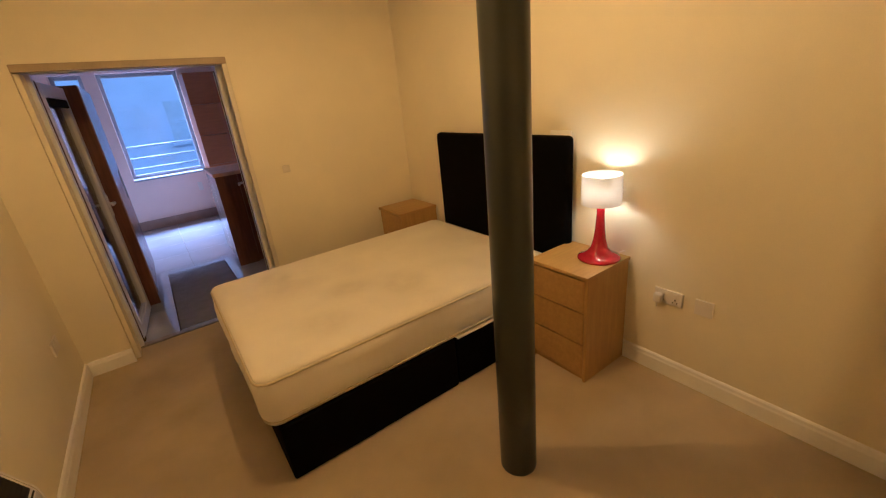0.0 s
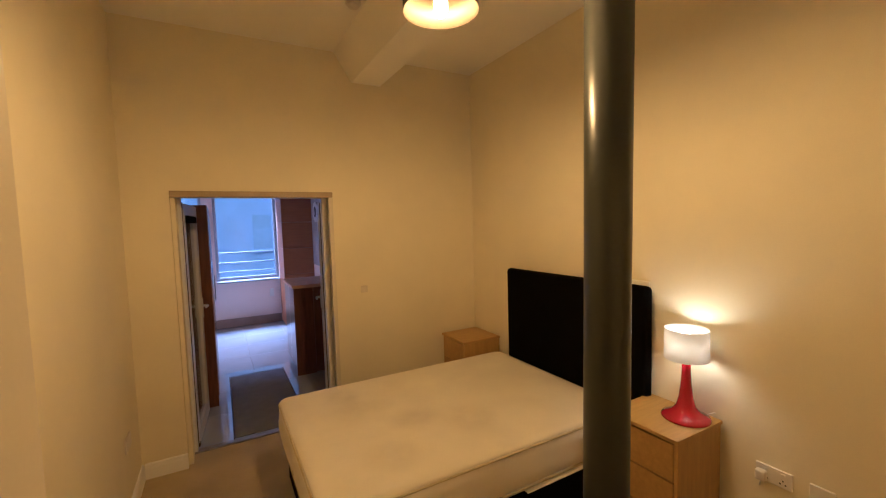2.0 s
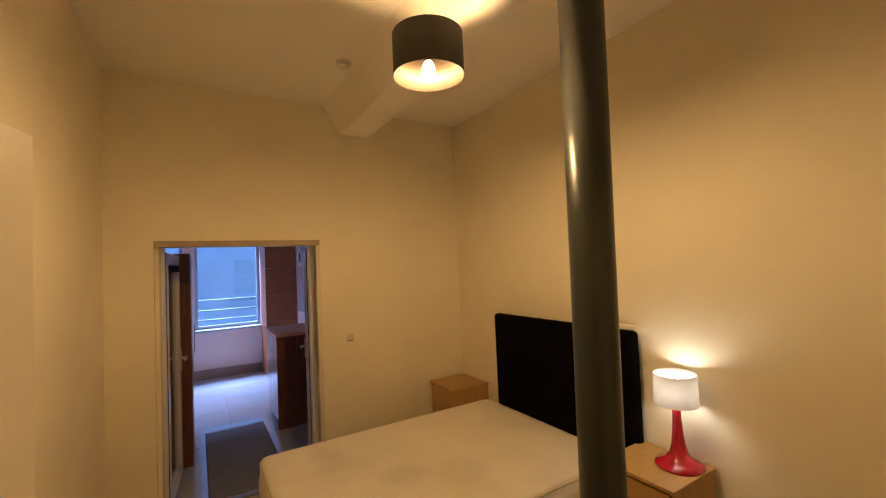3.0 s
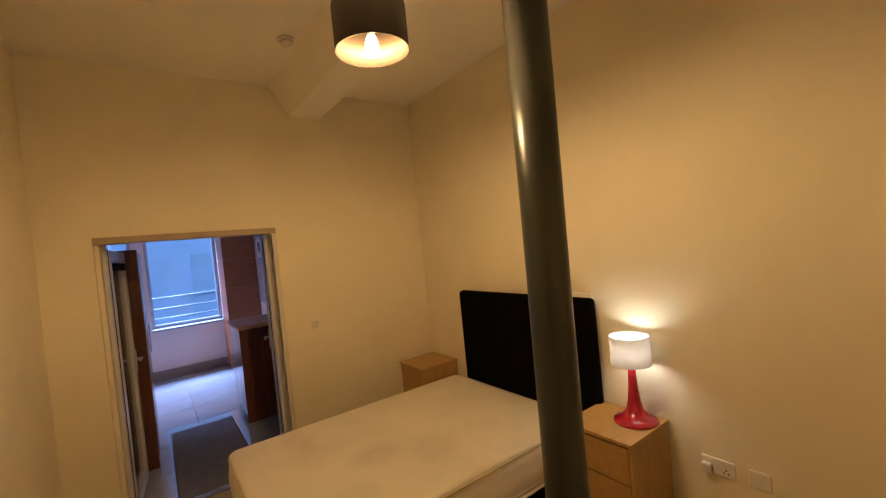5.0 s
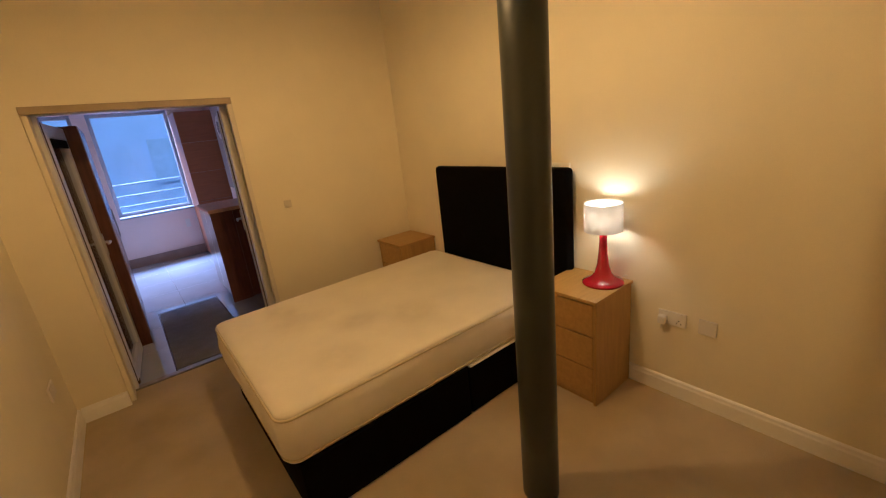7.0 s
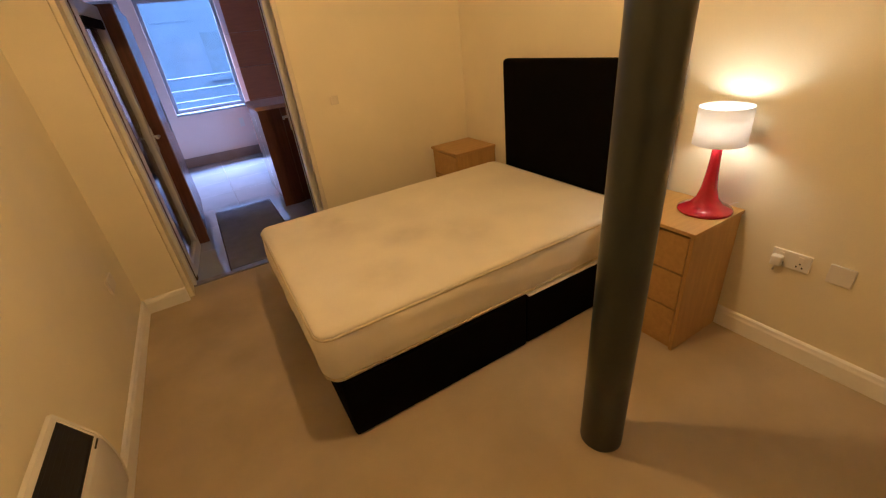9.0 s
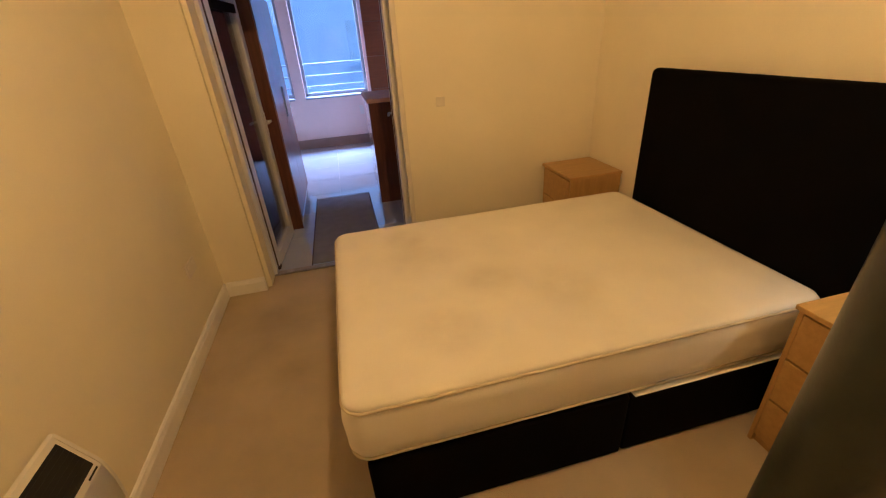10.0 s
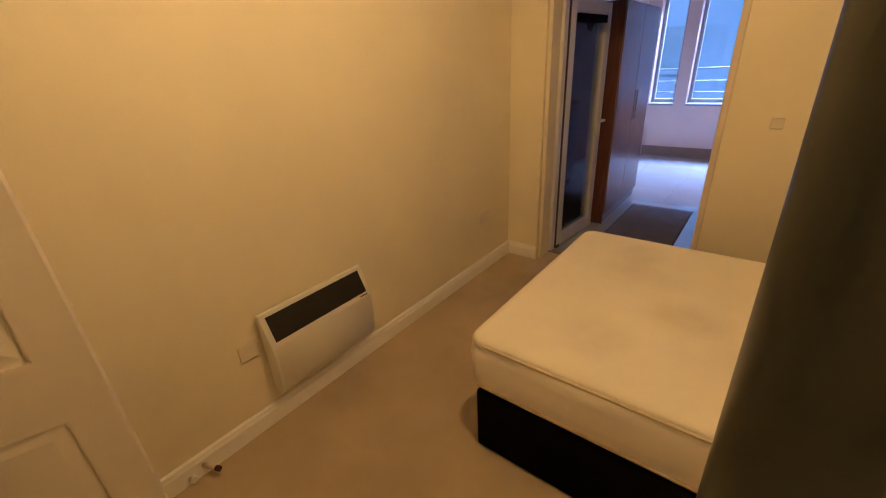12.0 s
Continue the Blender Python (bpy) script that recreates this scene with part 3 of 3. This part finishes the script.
part("casing", bm, HEATER, heater)
for a, b in ((HY0, HY0 + 0.0115), (HY1 - 0.0115, HY1)):
    part("end_cap", prism([(x + 0.002 * (x > -0.53), z) for x, z in prof], "y", a, b), HEATER, heater)
nx, nz = 0.120, 0.056
nl = math.hypot(nx, nz)
gx, gz = nx / nl, nz / nl


def grille_bar(lo, hi, y0, y1, out0, out1):
    """A bar on the sloping face, between two shares of its height."""
    p = lambda s, o: (-0.470 - 0.056 * s + gx * o, 0.486 + 0.120 * s + gz * o)
    return prism([p(lo, out0), p(hi, out0), p(hi, out1), p(lo, out1)], "y", y0, y1)


grille = part("grille", grille_bar(0.02, 0.97, HY0 + 0.028, HY1 - 0.026, 0.0012, 0.0022), GRILLE, heater, "black slatted outlet grille")
for k in range(7):
    part("slat", grille_bar(0.06 + 0.13 * k, 0.10 + 0.13 * k, HY0 + 0.029, HY1 - 0.027, 0.0025, 0.0038), GRILLE, grille)
part("badge", grille_bar(-0.10, -0.06, HY1 - 0.075, HY1 - 0.028, 0.001, 0.003), GRILLE, heater, "small dark maker's plate")
part("wall_bracket", box(XL, -0.5455, HY0 + 0.06, HY1 - 0.06, 0.28, 0.56), STEEL, heater)


# ---- sockets and plates ----
def plate(name, label, cat, wall, u0, u1, z0, z1, gangs, mat=PLASTIC, group=""):
    """A wall plate with its rockers. wall: the face's axis, its place and the way it looks."""
    axis, at, way = wall
    c = empty(name, label, cat, group)
    def slab(n, a, b, c0, c1, d0, d1, parent, m, lab="", r=0.003):
        lo, hi = sorted((at + way * d0, at + way * d1))
        return part(n, box(lo, hi, a, b, c0, c1, r) if axis == "x" else box(a, b, lo, hi, c0, c1, r), m, parent, lab)
    slab("face_plate", u0, u1, z0, z1, 0, 0.011, c, mat)
    w = (u1 - u0) / max(1, gangs)
    for g in range(gangs):
        m = u0 + w * (g + 0.5)
        slab("rocker", m - 0.009, m + 0.009, z1 - 0.030, z1 - 0.012, 0.0105, 0.0145, c, mat, r=0.0015)
        for du, dz in () if mat is not PLASTIC else ((0, 0.036), (-0.011, 0.020), (0.011, 0.020)):
            slab("pin_hole", m + du - 0.003, m + du + 0.003, z0 + dz - 0.004, z0 + dz + 0.004, 0.0108, 0.0114, c, GRILLE, r=0.0)
    return c, slab


east, west, north = ("x", XR, -1), ("x", XL, 1), ("y", YF, -1)
plate("wall_socket", "white double power socket on the cream wall", "socket", east, 1.010, 1.160, 0.462, 0.545, 2)
plug = empty("plug", "white three-pin plug in the double socket", "plug")
part("body", box(XR - 0.045, XR - 0.0118, 1.108, 1.152, 0.468, 0.520, 0.008, 3), PLASTIC, plug)
part("lamp_flex", tube((XR - 0.03, 1.13, 0.470), (XR - 0.03, 1.135, 0.440), 0.0035, 8), PLASTIC, plug)
plate("blank_plate", "white single wall plate beside the double socket", "wall plate", east, 0.860, 0.948, 0.458, 0.545, 0)
plate("wall_socket", "cream double power socket near the corner", "socket", west, 3.235, 3.385, 0.425, 0.510, 2, DOOR_PAINT)
plate("fused_spur", "cream fused spur plate beside the heater", "wall plate", west, 1.262, 1.350, 0.415, 0.500, 0, FRAME_CREAM)
plate("switch_plate", "cream painted-over switch plate on the wall", "light switch", north, 1.095, 1.155, 1.175, 1.235, 0, FRAME_CREAM)

plate("wall_plate", "pale wall plate on the kitchen wall under the window", "wall plate", ("y", YW, -1), 0.795, 0.865, 0.49, 0.63, 0)

stop = empty("door_stop", "white skirting door stop with dark rubber tip", "door stop")
part("post", tube((XL + 0.0175, 0.985, 0.055), (XL + 0.082, 1.010, 0.055), 0.011, 16), COPPER, stop)
part("tip", tube((XL + 0.082, 1.010, 0.055), (XL + 0.100, 1.017, 0.055), 0.0125, 16), RUBBER, stop, "dark rubber tip")
clip = empty("pipe_clip", "small off-white pipe clip at the skirting foot", "pipe clip")
part("body", tube((XL + 0.0175, 0.930, 0.030), (XL + 0.040, 0.930, 0.030), 0.016, 14), TRIM, clip)

# ---- kitchen ----
cup = empty("tall_cupboard", "tall glossy dark walnut kitchen cupboard with two doors", "cupboard")
part("end_panel", box(-0.66, -0.085, 4.80, 4.82, 0, 2.02, 0.002), WALNUT, cup)
part("carcass", box(-0.66, -0.10, 4.821, 6.00, 0.0, 2.02), WALNUT, cup)
for y0, y1, hy in ((4.823, 5.405, 5.37), (5.411, 5.998, 5.445)):
    d = part("door", box(-0.0995, -0.078, y0, y1, 0.10, 2.018, 0.002), WALNUT_SHEEN, cup, "glossy walnut door, window sheen put into its paler colour")
    part("handle", tube((-0.060, hy, 0.98), (-0.060, hy, 1.26), 0.0045, 12), DARK_STEEL, d, "thin dark bar handle")
part("plinth", box(-0.14, -0.125, 4.823, 6.00, 0.0, 0.098), WALNUT, cup)

base = empty("base_cabinet", "dark walnut kitchen base cabinet with glossy white fronts", "cabinet")
part("end_panel", box(0.74, 0.962, 5.20, 5.22, 0, 1.05, 0.002), WALNUT, base)
part("carcass", box(0.76, KX1 - 0.002, 5.221, 5.92, 0.10, 1.05), WALNUT, base)
part("door", box(0.966, KX1 - 0.004, 5.20, 5.22, 0.10, 1.05, 0.002), WALNUT, base)
for k in range(2):
    part("front", box(0.74, 0.7595, 5.222 + 0.35 * k, 5.567 + 0.35 * k, 0.10, 1.048, 0.002), WHITE_GLOSS, base, "glossy white front")
part("plinth", box(0.78, KX1 - 0.002, 5.24, 5.91, 0, 0.0995), WALNUT, base)
wt = empty("worktop", "pale brown laminate kitchen worktop", "worktop")
part("slab", box(0.725, KX1 - 0.002, 5.18, 5.95, 1.0505, 1.09, 0.006), WORKTOP, wt)
post = empty("tall_cupboard", "reddish-brown wood clad tall unit beside the kitchen window", "cupboard")
for k in range(5):
    z0 = 0.02 + 0.46 * k
    part("board", box(0.985, KX1 - 0.002, 7.75, 8.39, z0, z0 + 0.456, 0.003), WALNUT_WIDE, post)
part("foot", box(1.0, KX1 - 0.01, 7.77, 8.38, 0, 0.0205), WALNUT, post)

mat_ob = empty("doormat", "dark grey rectangular ribbed mat on the kitchen tiles", "mat")
part("carpet_pad", box(0.03, 0.62, 3.99, 5.60, 0.0, 0.010, 0.004), GREY_MAT, mat_ob)
part("edging", boxes((0.02, 0.0295, 3.98, 5.61, 0, 0.007), (0.6205, 0.63, 3.98, 5.61, 0, 0.007), (0.0296, 0.6204, 5.6005, 5.61, 0, 0.007)), RUBBER, mat_ob)

clock = empty("wall_clock", "round black and white clock on the kitchen wall", "clock")
part("rim", tube((KX1 - 0.0085, 7.30, 2.02), (KX1 - 0.035, 7.30, 2.02), 0.17, 40), UPVC, clock)
part("face", tube((KX1 - 0.0345, 7.30, 2.02), (KX1 - 0.038, 7.30, 2.02), 0.09, 40), GRILLE, clock, "black clock face")
for a, l in ((60, 0.09), (200, 0.06)):
    part("pointer", tube((KX1 - 0.041, 7.30, 2.02), (KX1 - 0.041, 7.30 + l * math.sin(radians(a)), 2.02 + l * math.cos(radians(a))), 0.004, 6), UPVC, clock)


def window(name, x0, x1):
    w = tagged(empty(name, "white framed kitchen window, dimmed in colour, with daylight outside", "window"), kind="structure")
    y = YW + 0.16
    for a, b in ((x0, x0 + 0.05), (x1 - 0.05, x1)):
        part("window_frame", box(a, b, y, y + 0.06, WZ0 + 0.03, WZ1, 0.004), WINDOW_DIMMED, w)
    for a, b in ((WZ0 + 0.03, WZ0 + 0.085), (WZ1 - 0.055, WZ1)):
        part("window_frame", box(x0 + 0.0505, x1 - 0.0505, y, y + 0.06, a, b, 0.004), WINDOW_DIMMED, w)
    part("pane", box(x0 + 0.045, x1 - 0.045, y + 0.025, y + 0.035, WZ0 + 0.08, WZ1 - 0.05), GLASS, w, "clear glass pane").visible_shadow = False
    part("window_sill", box(x0 + 0.002, x1 - 0.002, YW - 0.03, y + 0.06, WZ0, WZ0 + 0.029, 0.006), WINDOW_DIMMED, w, "white window sill, dimmed in colour")


window("window_1", -0.06, 0.99)
window("window_2", -0.60, -0.23)
rail = empty("balcony_rail", "white painted metal rail outside the kitchen window, dimmed in colour", "railing")
for z in (0.83, 0.96, 1.13, 1.32):
    part("bar", tube((-0.9, YW + 0.42, z), (1.4, YW + 0.42, z), 0.014, 12), RAIL, rail)
for x in (-0.9, 0.97, 1.4):
    part("post", box(x - 0.015, x + 0.015, YW + 0.405, YW + 0.435, -0.2, 1.37, 0.003), RAIL, rail)
structure("balcony_slab", box(-1.1, 1.7, YW + 0.3, YW + 0.6, -0.35, -0.2), FACADE, "pale stone balcony slab in the blue-cast facade colour", "balcony")

# ---- outside ----
structure("ground", box(-400, 400, -380, 420, -7.2, -7.0), ASPHALT, "dark asphalt ground outside", "ground")
house = empty("opposite_building", "pale stone building opposite with dark windows, daylight's blue in its colour", "building")
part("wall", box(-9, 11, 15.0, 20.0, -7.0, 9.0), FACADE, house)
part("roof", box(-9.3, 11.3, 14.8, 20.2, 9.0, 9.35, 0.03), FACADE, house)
for i in range(6):
    for j in range(4):
        x, z = -7.67 + 2.9 * i, -5.75 + 3.4 * j
        wv = part("window", box(x, x + 0.56, 14.97, 15.05, z, z + 1.15), FACADE_DARK, house, "dark window glass, daylight's blue in its colour")
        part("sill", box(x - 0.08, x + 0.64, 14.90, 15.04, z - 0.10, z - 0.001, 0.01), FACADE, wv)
# stone courses of the facade
bm = bmesh.new()
for k in range(34):
    z = -6.9 + 0.47 * k
    off = 0.35 * (k % 2)
    for i in range(28):
        x = -9 + off + 0.70 * i
        if x + 0.68 < 11 and not any(x + 0.68 > -7.7 + 2.9 * a and x < -7.05 + 2.9 * a for a in range(6)):
            add_box(bm, x, x + 0.68, 14.975, 15.0, z, z + 0.45)
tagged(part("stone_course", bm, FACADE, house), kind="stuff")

# ---- kitchen floor tiles ----
tile_floor = tagged(empty("kitchen_floor", "large glossy pale tiles of the kitchen floor, tinted with window light", "floor"), kind="structure")
TS = 0.607
tm = bpy.data.meshes.new("tile")
bm = box(0.0015, TS - 0.0015, 0.0015, TS - 0.0015, -0.009, 0.0, 0.0015, 1)
bm.to_mesh(tm)
bm.free()
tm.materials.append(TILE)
for i in range(4):
    for j in range(8):
        t = new("tile", tm)
        t.parent = tile_floor
        t.location = (-0.914 + TS * i, 3.957 + TS * j, -0.0005)
        t.scale = (1, 0.75 if j == 7 else 1, 1)

# ---- wall tiles over the worktop ----
splash = tagged(empty("tiled_splashback", "white glazed wall tiles over the kitchen worktop", "wall tiles"), kind="structure")
wt_mesh = bpy.data.meshes.new("wall_tile")
bm = box(-0.008, 0.0, 0.001, 0.299, 0.001, 0.199, 0.0012, 1)
bm.to_mesh(wt_mesh)
bm.free()
wt_mesh.materials.append(WHITE_GLOSS)
for i in range(8):
    for j in range(7):
        w = new("tile", wt_mesh)
        w.parent = splash
        w.location = (KX1, 5.34 + 0.30 * i, 1.095 + 0.20 * j)
